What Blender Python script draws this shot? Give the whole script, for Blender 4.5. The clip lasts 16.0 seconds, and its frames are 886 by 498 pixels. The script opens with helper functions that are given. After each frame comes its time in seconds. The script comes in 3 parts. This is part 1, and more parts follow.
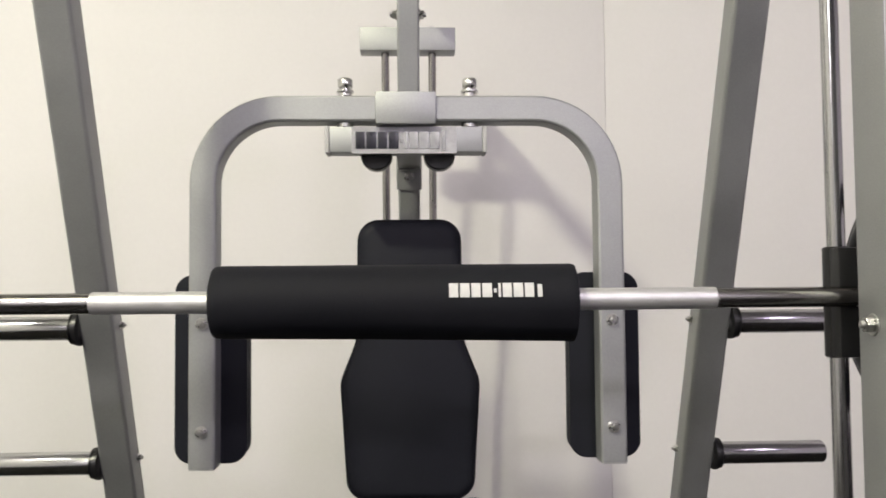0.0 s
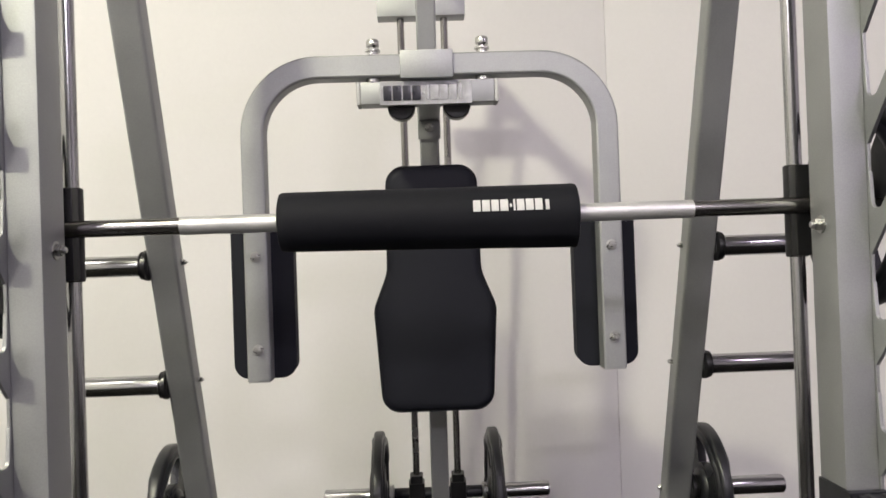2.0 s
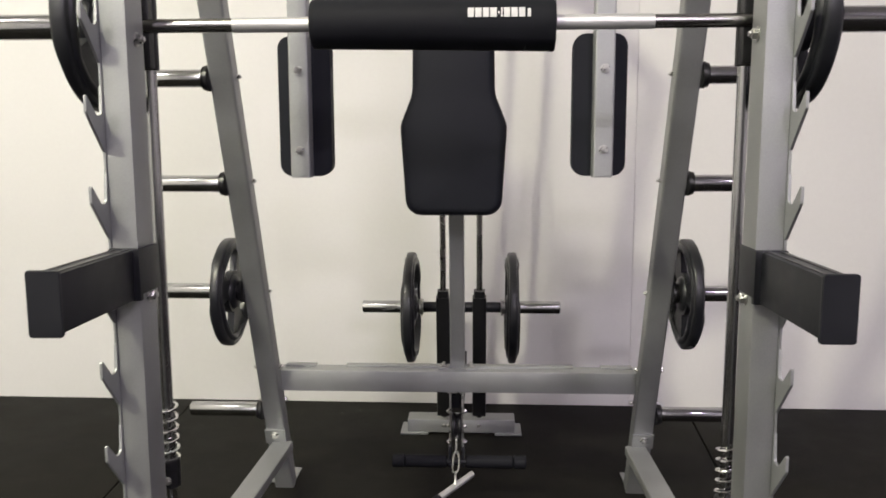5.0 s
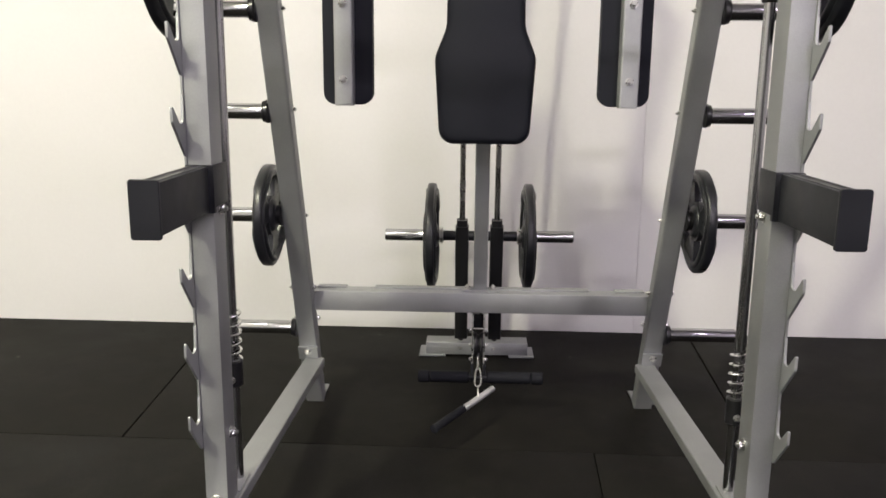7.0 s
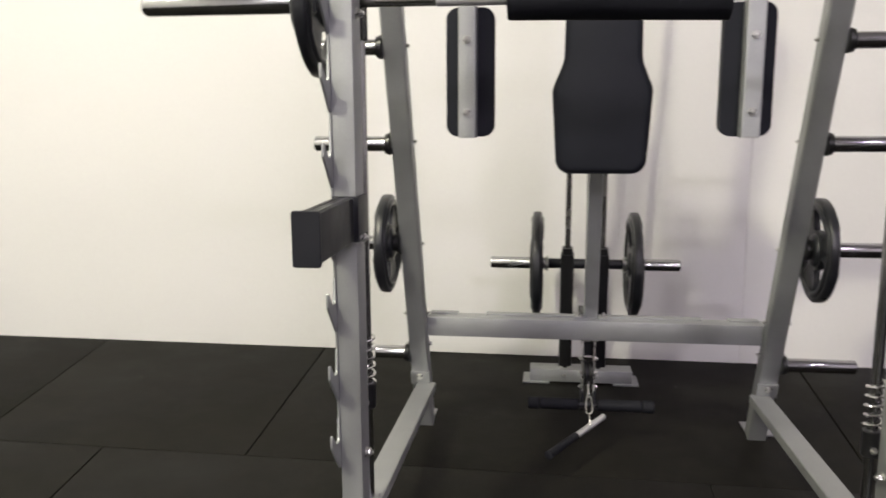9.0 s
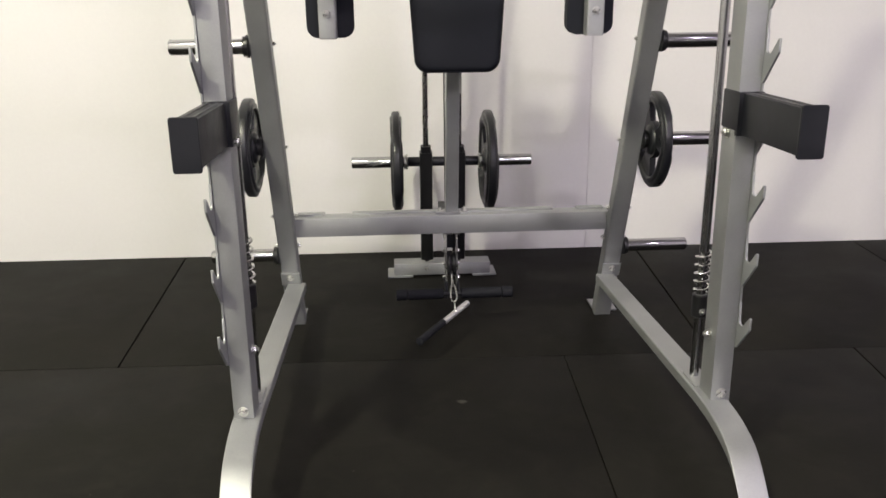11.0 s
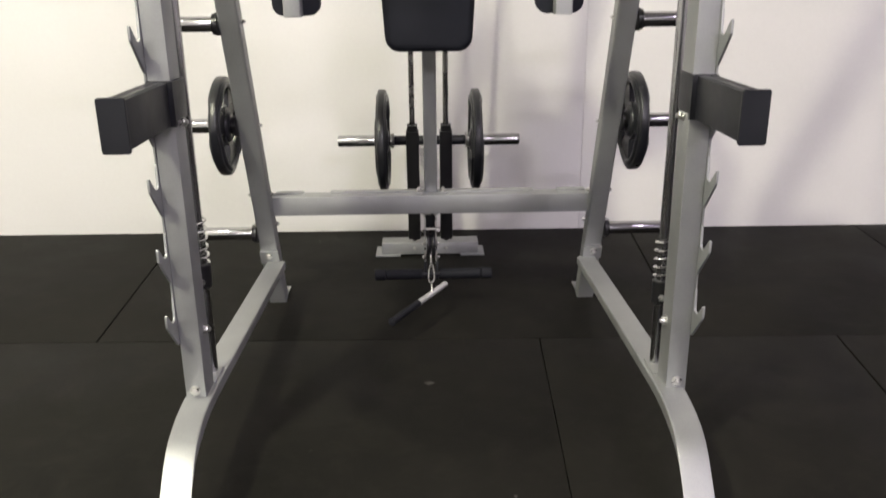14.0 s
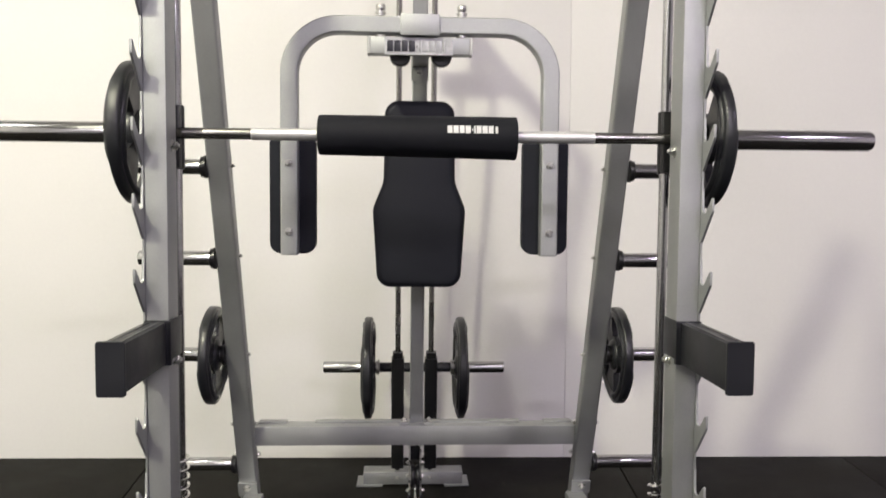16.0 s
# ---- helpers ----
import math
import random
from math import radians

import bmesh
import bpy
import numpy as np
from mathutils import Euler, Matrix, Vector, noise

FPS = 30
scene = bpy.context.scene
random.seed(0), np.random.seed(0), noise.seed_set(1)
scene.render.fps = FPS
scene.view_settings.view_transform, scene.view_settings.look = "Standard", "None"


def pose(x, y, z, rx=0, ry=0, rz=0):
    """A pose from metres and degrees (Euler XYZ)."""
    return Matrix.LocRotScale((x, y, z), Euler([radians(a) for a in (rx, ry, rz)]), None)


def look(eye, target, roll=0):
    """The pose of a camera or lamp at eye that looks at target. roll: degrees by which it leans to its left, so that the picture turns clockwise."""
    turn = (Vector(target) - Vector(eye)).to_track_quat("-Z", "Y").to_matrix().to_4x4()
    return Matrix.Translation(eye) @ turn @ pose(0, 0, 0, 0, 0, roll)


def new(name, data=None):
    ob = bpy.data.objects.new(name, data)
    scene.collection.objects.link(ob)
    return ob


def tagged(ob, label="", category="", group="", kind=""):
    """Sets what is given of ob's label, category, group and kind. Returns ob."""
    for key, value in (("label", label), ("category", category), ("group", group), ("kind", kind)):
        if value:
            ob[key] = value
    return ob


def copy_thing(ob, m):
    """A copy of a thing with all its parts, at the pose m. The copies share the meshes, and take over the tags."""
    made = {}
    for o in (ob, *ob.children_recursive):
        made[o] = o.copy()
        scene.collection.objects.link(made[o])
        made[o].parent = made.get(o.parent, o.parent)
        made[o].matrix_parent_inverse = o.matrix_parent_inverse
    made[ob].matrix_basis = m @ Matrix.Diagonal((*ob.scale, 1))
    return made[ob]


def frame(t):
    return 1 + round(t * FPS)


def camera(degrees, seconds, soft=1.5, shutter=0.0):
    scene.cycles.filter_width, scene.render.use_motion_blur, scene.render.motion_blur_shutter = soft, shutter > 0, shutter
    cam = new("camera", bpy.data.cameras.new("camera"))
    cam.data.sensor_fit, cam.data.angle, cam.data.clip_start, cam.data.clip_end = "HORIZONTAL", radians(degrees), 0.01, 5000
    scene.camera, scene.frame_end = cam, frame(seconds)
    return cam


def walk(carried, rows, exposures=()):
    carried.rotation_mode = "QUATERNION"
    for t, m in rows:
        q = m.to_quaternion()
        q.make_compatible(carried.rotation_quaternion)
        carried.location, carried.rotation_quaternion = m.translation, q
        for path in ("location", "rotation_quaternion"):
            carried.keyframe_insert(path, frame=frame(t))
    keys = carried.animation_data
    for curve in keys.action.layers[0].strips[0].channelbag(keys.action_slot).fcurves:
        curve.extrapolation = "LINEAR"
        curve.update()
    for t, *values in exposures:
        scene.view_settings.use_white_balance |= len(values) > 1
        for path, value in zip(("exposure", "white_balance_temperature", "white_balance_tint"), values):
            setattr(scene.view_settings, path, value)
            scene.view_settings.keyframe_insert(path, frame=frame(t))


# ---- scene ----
cam = camera(57.3, 16.0, 1.6, 0.4)
PATH = [
    (0, (0.007, -1.091, 1.506), (0.082, 0.905, 1.596), -0.5),
    (0.5, (-0.003, -1.115, 1.489), (0.017, 0.881, 1.617), -1.2),
    (1, (-0.006, -1.137, 1.481), (0.072, 0.859, 1.58), -2.4),
    (1.5, (-0.035, -1.239, 1.448), (0.036, 0.758, 1.529), -1.9),
    (2, (-0.031, -1.324, 1.419), (0.023, 0.675, 1.441), -2.0),
    (2.5, (-0.011, -1.403, 1.408), (-0.001, 0.596, 1.449), -1.4),
    (3, (0.035, -1.466, 1.33), (0.024, 0.534, 1.29), 0.6),
    (3.5, (0.075, -1.536, 1.312), (0.037, 0.463, 1.241), 1.6),
    (4, (0.091, -1.6, 1.287), (0.052, 0.396, 1.175), 1.7),
    (4.5, (0.101, -1.633, 1.261), (0.08, 0.352, 1.023), 0.9),
    (5, (0.082, -1.655, 1.258), (-0.013, 0.324, 0.988), -0.2),
    (5.2, (0.059, -1.666, 1.26), (-0.03, 0.31, 0.96), 0.4),
    (7.3, (-0.031, -1.843, 1.229), (-0.103, 0.112, 0.81), 0.5),
    (7.5, (-0.025, -1.852, 1.229), (-0.133, 0.099, 0.804), 1.1),
    (8, (-0.017, -1.871, 1.227), (-0.332, 0.06, 0.813), 1.1),
    (8.5, (-0.048, -1.888, 1.236), (-0.457, 0.037, 0.877), 1.3),
    (9, (-0.158, -1.893, 1.245), (-0.416, 0.06, 0.9), -0.3),
    (9.5, (-0.235, -1.939, 1.263), (-0.204, 0.019, 0.857), -2.7),
    (9.7, (-0.233, -1.968, 1.262), (-0.145, -0.025, 0.794), -1.7),
    (11.8, (-0.156, -1.998, 1.244), (-0.056, -0.13, 0.536), -0.2),
    (12, (-0.125, -1.994, 1.231), (-0.05, -0.154, 0.452), -0.6),
    (12.5, (-0.067, -1.975, 1.228), (0.017, -0.174, 0.362), 0.2),
    (13, (-0.033, -1.968, 1.236), (0.049, -0.166, 0.372), -0.4),
    (13.5, (-0.02, -1.974, 1.247), (0.021, -0.128, 0.48), -1.1),
    (14, (-0.014, -1.984, 1.265), (0.023, -0.089, 0.628), -0.6),
    (14.5, (-0.014, -1.984, 1.282), (0.039, -0.049, 0.78), 0.0),
    (15, (-0.025, -1.986, 1.302), (0.022, -0.021, 0.932), 0.2),
    (15.5, (-0.04, -1.988, 1.325), (0.015, -0.002, 1.097), 0.4),
    (16, (-0.047, -1.997, 1.337), (0.047, -0.003, 1.209), 0.5),
]
EXPOSURES = [(0, 0.26), (1.5, 0.25), (3.5, 0.38), (5.0, 0.44), (7.5, 0.58), (9.5, 0.52), (12.5, 0.71), (14.5, 0.66), (16.0, 0.50)]
walk(cam, [(t, look(eye, target, roll)) for t, eye, target, roll in PATH], EXPOSURES)

# ---- world and lights ----
world = bpy.data.worlds.new("hall_air")
scene.world = world
world.use_nodes = True
world.node_tree.nodes["Background"].inputs["Color"].default_value = (0.9, 0.88, 1.0, 1)
world.node_tree.nodes["Background"].inputs["Strength"].default_value = 0.05

CEILING = 5.2
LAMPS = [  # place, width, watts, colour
    # three lamps placed where the cast shadows point
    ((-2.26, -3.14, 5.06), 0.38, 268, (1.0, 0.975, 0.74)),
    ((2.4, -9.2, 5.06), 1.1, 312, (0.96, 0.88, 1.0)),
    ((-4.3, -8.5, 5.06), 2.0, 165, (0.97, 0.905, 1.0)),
    # three unseen fill lamps, added to tint and lift the wall and floor
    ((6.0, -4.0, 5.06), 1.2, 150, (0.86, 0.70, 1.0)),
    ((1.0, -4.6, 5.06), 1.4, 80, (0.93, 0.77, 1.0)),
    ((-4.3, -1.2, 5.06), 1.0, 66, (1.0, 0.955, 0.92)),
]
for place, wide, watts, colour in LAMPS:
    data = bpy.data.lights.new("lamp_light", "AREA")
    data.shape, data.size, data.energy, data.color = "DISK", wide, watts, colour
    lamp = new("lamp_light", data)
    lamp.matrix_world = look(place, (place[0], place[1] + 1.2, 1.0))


# ---- materials ----
def mat(name, dark, light, rough, metal=0.0, coarse=6.0, fine=180.0, bump=0.1, spread=0.08, relief=0.002, spec=0.5):
    """A surface with two colours mottled at a coarse scale, fine grain in relief, and uneven gloss."""
    m = bpy.data.materials.new(name)
    m.use_nodes = True
    n, l = m.node_tree.nodes, m.node_tree.links
    b = n["Principled BSDF"]
    b.inputs["Metallic"].default_value = metal
    b.inputs["Specular IOR Level"].default_value = spec
    co = n.new("ShaderNodeTexCoord")
    big, small = n.new("ShaderNodeTexNoise"), n.new("ShaderNodeTexNoise")
    big.inputs["Scale"].default_value, big.inputs["Detail"].default_value = coarse, 5
    small.inputs["Scale"].default_value, small.inputs["Detail"].default_value = fine, 3
    for t in (big, small):
        l.new(co.outputs["Object"], t.inputs["Vector"])
    add = n.new("ShaderNodeMath")
    add.operation = "MULTIPLY_ADD"
    add.inputs[1].default_value, add.inputs[2].default_value = 0.45, 0.0
    l.new(small.outputs["Fac"], add.inputs[0])
    both = n.new("ShaderNodeMath")
    both.operation = "MULTIPLY_ADD"
    both.inputs[1].default_value = 0.75
    l.new(big.outputs["Fac"], both.inputs[0])
    l.new(add.outputs[0], both.inputs[2])
    ramp = n.new("ShaderNodeValToRGB")
    ramp.color_ramp.elements[0].position, ramp.color_ramp.elements[1].position = 0.35, 0.85
    ramp.color_ramp.elements[0].color, ramp.color_ramp.elements[1].color = (*dark, 1), (*light, 1)
    l.new(both.outputs[0], ramp.inputs["Fac"])
    l.new(ramp.outputs["Color"], b.inputs["Base Color"])
    gloss = n.new("ShaderNodeMapRange")
    gloss.inputs["From Min"].default_value, gloss.inputs["From Max"].default_value = 0.3, 0.7
    gloss.inputs["To Min"].default_value, gloss.inputs["To Max"].default_value = max(rough - spread, 0.02), rough + spread
    l.new(big.outputs["Fac"], gloss.inputs["Value"])
    l.new(gloss.outputs["Result"], b.inputs["Roughness"])
    if bump:
        bp = n.new("ShaderNodeBump")
        bp.inputs["Strength"].default_value, bp.inputs["Distance"].default_value = bump, relief
        l.new(small.outputs["Fac"], bp.inputs["Height"])
        l.new(bp.outputs["Normal"], b.inputs["Normal"])
    return m


SILVER = mat("silver_powder_coat", (0.305, 0.313, 0.314), (0.42, 0.43, 0.431), 0.52, 0.78, 7, 420, 0.25, 0.06, 0.0005)
CHROME = mat("chrome", (0.36, 0.36, 0.365), (0.45, 0.45, 0.455), 0.17, 1.0, 9, 300, 0.02, 0.05, 0.0003)
BRIGHT = mat("polished_chrome", (0.60, 0.60, 0.59), (0.72, 0.72, 0.71), 0.16, 1.0, 9, 300, 0.02, 0.05, 0.0003)
DULL = mat("dull_steel", (0.26, 0.25, 0.24), (0.36, 0.35, 0.34), 0.24, 1.0, 9, 300, 0.02, 0.05, 0.0003)
KNURL = mat("knurled_steel", (0.58, 0.58, 0.58), (0.78, 0.78, 0.78), 0.42, 0.7, 12, 900, 0.6, 0.06, 0.0006)
ZINC = mat("zinc_plated_steel", (0.47, 0.47, 0.455), (0.63, 0.63, 0.61), 0.30, 1.0, 60, 500, 0.1, 0.08, 0.0003)
VINYL = mat("black_vinyl", (0.0088, 0.0096, 0.0142), (0.0136, 0.0146, 0.0205), 0.58, 0.0, 9, 700, 0.3, 0.06, 0.0006, 0.18)
FOAM = mat("black_foam", (0.0066, 0.0070, 0.0096), (0.0108, 0.0114, 0.0150), 0.68, 0.0, 10, 500, 0.35, 0.06, 0.0008, 0.16)
BLACK = mat("black_paint", (0.0062, 0.0066, 0.0095), (0.0115, 0.0122, 0.0160), 0.42, 0.0, 9, 500, 0.3, 0.08, 0.0006, 0.35)
PLASTIC = mat("black_plastic", (0.006, 0.006, 0.007), (0.011, 0.011, 0.012), 0.35, 0.0, 20, 300, 0.1, 0.06, 0.0005)
RUBBER = mat("moulded_rubber", (0.0078, 0.0085, 0.0105), (0.0140, 0.0152, 0.0180), 0.36, 0.0, 14, 260, 0.25, 0.09, 0.001)
INK = mat("dark_print", (0.012, 0.012, 0.02), (0.02, 0.02, 0.03), 0.3, 0.0, 30, 200, 0.0)
PRINT = mat("white_print", (0.52, 0.52, 0.51), (0.66, 0.66, 0.65), 0.5, 0.0, 60, 400, 0.0)
# lighter copy of the dark ink: glare on the foil put into its colour
GLARED_INK = mat("print_with_painted_glare", (0.30, 0.30, 0.33), (0.5, 0.5, 0.53), 0.25, 0.0, 60, 200, 0.0)
FOIL = mat("foil_sticker", (0.72, 0.72, 0.76), (0.88, 0.88, 0.91), 0.26, 0.08, 26, 120, 0.35, 0.10, 0.002)
CAP = mat("grey_plastic_cap", (0.42, 0.42, 0.42), (0.52, 0.52, 0.51), 0.5, 0.0, 12, 200, 0.05)
PAINT = mat("white_wall_paint", (0.762, 0.752, 0.732), (0.80, 0.79, 0.77), 0.6, 0.0, 0.9, 60, 0.015, 0.08, 0.001)
CEIL = mat("ceiling_paint", (0.62, 0.61, 0.60), (0.70, 0.69, 0.68), 0.8, 0.0, 1.2, 60, 0.1)
CRUMB = mat("pale_scrap", (0.03, 0.028, 0.024), (0.075, 0.07, 0.06), 0.8, 0.0, 60, 300, 0.1)
SMUDGE = mat("chalk_smudge", (0.014, 0.013, 0.011), (0.034, 0.031, 0.026), 0.85, 0.0, 90, 300, 0.1)
CORD = mat("coated_cable", (0.015, 0.015, 0.015), (0.03, 0.03, 0.03), 0.35, 0.0, 40, 200, 0.0)


def floor_rubber():
    """Recycled crumb rubber: fine grain, sparse pale flecks, scuffs, and dusty patches; each mat a shade of its own."""
    m = mat("crumb_rubber", (0.0035, 0.0033, 0.0028), (0.0150, 0.0142, 0.0118), 0.60, 0.0, 1.8, 380, 0.5, 0.10, 0.0012, 0.07)
    n, l = m.node_tree.nodes, m.node_tree.links
    b = n["Principled BSDF"]
    ramp = [x for x in n if x.bl_idname == "ShaderNodeValToRGB"][0]
    co = [x for x in n if x.bl_idname == "ShaderNodeTexCoord"][0]
    cells = n.new("ShaderNodeTexVoronoi")
    cells.inputs["Scale"].default_value = 17
    l.new(co.outputs["Object"], cells.inputs["Vector"])
    dots = n.new("ShaderNodeMapRange")
    dots.inputs["From Min"].default_value, dots.inputs["From Max"].default_value = 0.030, 0.055
    dots.inputs["To Min"].default_value, dots.inputs["To Max"].default_value = 1.0, 0.0
    l.new(cells.outputs["Distance"], dots.inputs["Value"])
    pick = n.new("ShaderNodeMath")
    pick.operation = "GREATER_THAN"
    pick.inputs[1].default_value = 0.94
    sep = n.new("ShaderNodeSeparateColor")
    l.new(cells.outputs["Color"], sep.inputs["Color"])
    l.new(sep.outputs["Red"], pick.inputs[0])
    fleck = n.new("ShaderNodeMath")
    fleck.operation = "MULTIPLY"
    l.new(dots.outputs["Result"], fleck.inputs[0])
    l.new(pick.outputs[0], fleck.inputs[1])
    info = n.new("ShaderNodeObjectInfo")
    shade = n.new("ShaderNodeMapRange")
    shade.inputs["To Min"].default_value, shade.inputs["To Max"].default_value = 0.86, 1.14
    l.new(info.outputs["Random"], shade.inputs["Value"])
    tone = n.new("ShaderNodeVectorMath")
    tone.operation = "SCALE"
    l.new(ramp.outputs["Color"], tone.inputs[0])
    l.new(shade.outputs["Result"], tone.inputs["Scale"])
    mix = n.new("ShaderNodeMix")
    mix.data_type = "RGBA"
    l.new(fleck.outputs[0], mix.inputs["Factor"])
    l.new(tone.outputs["Vector"], mix.inputs["A"])
    mix.inputs["B"].default_value = (0.07, 0.067, 0.058, 1)
    scuff = n.new("ShaderNodeTexNoise")
    scuff.inputs["Scale"].default_value, scuff.inputs["Detail"].default_value, scuff.inputs["Roughness"].default_value = 9, 8, 0.72
    scuff.inputs["Distortion"].default_value = 0.6
    l.new(co.outputs["Object"], scuff.inputs["Vector"])
    dust = n.new("ShaderNodeMapRange")
    dust.inputs["From Min"].default_value, dust.inputs["From Max"].default_value = 0.46, 0.80
    dust.inputs["To Min"].default_value, dust.inputs["To Max"].default_value = 0.0, 0.5
    l.new(scuff.outputs["Fac"], dust.inputs["Value"])
    worn = n.new("ShaderNodeMix")
    worn.data_type = "RGBA"
    l.new(dust.outputs["Result"], worn.inputs["Factor"])
    l.new(mix.outputs["Result"], worn.inputs["A"])
    worn.inputs["B"].default_value = (0.0222, 0.0204, 0.0165, 1)
    l.new(worn.outputs["Result"], b.inputs["Base Color"])
    return m


MAT = floor_rubber()
GLOW = bpy.data.materials.new("lamp_diffuser")
GLOW.use_nodes = True
GLOW.node_tree.nodes["Principled BSDF"].inputs["Emission Color"].default_value = (1, 0.95, 0.88, 1)
GLOW.node_tree.nodes["Principled BSDF"].inputs["Emission Strength"].default_value = 6


# ---- mesh helpers ----
def thing(name, place, label, category, group="", kind=""):
    ob = new(name)
    ob.empty_display_size = 0.05
    ob.location = place
    return tagged(ob, label, category, group, kind)


def base_of(ob):
    p = Vector(ob.location)
    while ob.parent:
        ob = ob.parent
        p += Vector(ob.location)
    return p


def finish(name, bm, material):
    sharp = 0.35 if material in (SILVER, BLACK, CAP) else 0.75
    bmesh.ops.recalc_face_normals(bm, faces=bm.faces)
    for f in bm.faces:
        f.smooth = True
    for e in bm.edges:
        if len(e.link_faces) == 2 and e.calc_face_angle(0) > sharp:
            e.smooth = False
    me = bpy.data.meshes.new(name)
    bm.to_mesh(me)
    bm.free()
    me.materials.append(material)
    return me


def part(name, bm, material, parent, label=""):
    """One mesh, made in world places, linked under a thing or a part."""
    bm.transform(Matrix.Translation(-base_of(parent)))
    ob = new(name, finish(name, bm, material))
    ob.parent = parent
    return tagged(ob, label) if label else ob


def solid(name, bm, material, label="", category="", group="", kind=""):
    return tagged(new(name, finish(name, bm, material)), label, category, group, kind)


def box(bm, x0, x1, y0, y1, z0, z1, bev=0.003, m=None):
    vs = bmesh.ops.create_cube(bm, size=1)["verts"]
    for v in vs:
        v.co = Vector((x0 + (v.co.x + 0.5) * (x1 - x0), y0 + (v.co.y + 0.5) * (y1 - y0), z0 + (v.co.z + 0.5) * (z1 - z0)))
        if m:
            v.co = m @ v.co
    if bev:
        es = list({e for v in vs for e in v.link_edges})
        bmesh.ops.bevel(bm, geom=es, offset=bev, segments=2, affect="EDGES", profile=0.6)
    return bm


def lathe(bm, profile, p0, p1, seg=28):
    """Turns the profile, pairs of radius and share of the way from p0 to p1, round that line; closed at both ends."""
    p0, p1 = Vector(p0), Vector(p1)
    axis = p1 - p0
    q = axis.normalized().to_track_quat("Z", "Y").to_matrix()
    rings = []
    for r, s in profile:
        rings.append([bm.verts.new(p0 + axis * s + q @ Vector((r * math.cos(a), r * math.sin(a), 0)))
                      for a in (2 * math.pi * i / seg for i in range(seg))])
    for a, b in zip(rings, rings[1:]):
        for i in range(seg):
            bm.faces.new((a[i], a[(i + 1) % seg], b[(i + 1) % seg], b[i]))
    bm.faces.new(rings[0])
    bm.faces.new(rings[-1])
    return bm


def rod(bm, p0, p1, r, seg=24, edge=0.0015):
    n = (Vector(p1) - Vector(p0)).length
    e = min(edge / n, 0.4)
    return lathe(bm, [(r - edge, 0), (r, e), (r, 1 - e), (r - edge, 1)], p0, p1, seg)


def tube(bm, pts, r, seg=10):
    """A round wire along points."""
    pts = [Vector(p) for p in pts]
    rings, up = [], Vector((0.31, 0.2, 0.93))
    for i, p in enumerate(pts):
        t = (pts[min(i + 1, len(pts) - 1)] - pts[max(i - 1, 0)]).normalized()
        u = (up - t * up.dot(t)).normalized()
        w = t.cross(u)
        up = u
        rings.append([bm.verts.new(p + u * r * math.cos(a) + w * r * math.sin(a)) for a in (2 * math.pi * k / seg for k in range(seg))])
    for a, b in zip(rings, rings[1:]):
        for i in range(seg):
            bm.faces.new((a[i], a[(i + 1) % seg], b[(i + 1) % seg], b[i]))
    bm.faces.new(rings[0])
    bm.faces.new(rings[-1])
    return bm


def bent_bar(bm, pts, across, width, depth, c=0.005):
    """A rectangular bar with rounded corners along points of a plane; across is that plane's normal."""
    pts, b = [Vector(p) for p in pts], Vector(across).normalized()
    rings = []
    for i, p in enumerate(pts):
        t = (pts[min(i + 1, len(pts) - 1)] - pts[max(i - 1, 0)]).normalized()
        n = b.cross(t).normalized()
        w, d = width / 2, depth / 2
        k = c * 0.3
        ring = []
        for su, sv in ((1, 1), (-1, 1), (-1, -1), (1, -1)):
            near = [(w - c, d), (w - k, d - k), (w, d - c)]
            if su * sv < 0:
                near.reverse()
            ring += [bm.verts.new(p + n * su * a + b * sv * e) for a, e in near]
        rings.append(ring)
    size = len(rings[0])
    order = sorted(range(size), key=lambda i: math.atan2((rings[0][i].co - pts[0]).dot(b) / depth,
                                                         (rings[0][i].co - pts[0]).dot(b.cross((pts[1] - pts[0]).normalized())) / width))
    rings = [[r[i] for i in order] for r in rings]
    for a, e in zip(rings, rings[1:]):
        for i in range(size):
            bm.faces.new((a[i], a[(i + 1) % size], e[(i + 1) % size], e[i]))
    bm.faces.new(rings[0])
    bm.faces.new(rings[-1])
    return bm


def fillet(corners, n=6):
    """A closed outline from corners (u, v, radius)."""
    out = []
    for i, (u, v, r) in enumerate(corners):
        p = Vector((u, v))
        a = (Vector(corners[i - 1][:2]) - p).normalized()
        b = (Vector(corners[(i + 1) % len(corners)][:2]) - p).normalized()
        half = a.angle(b) / 2
        cut = min(r / math.tan(half), 0.48 * (Vector(corners[i - 1][:2]) - p).length, 0.48 * (Vector(corners[(i + 1) % len(corners)][:2]) - p).length)
        r2 = cut * math.tan(half)
        mid = p + (a + b).normalized() * (r2 / math.sin(half))
        s, e = p + a * cut - mid, p + b * cut - mid
        for k in range(n + 1):
            d = s.lerp(e, k / n)
            out.append(mid + d.normalized() * r2)
    return out


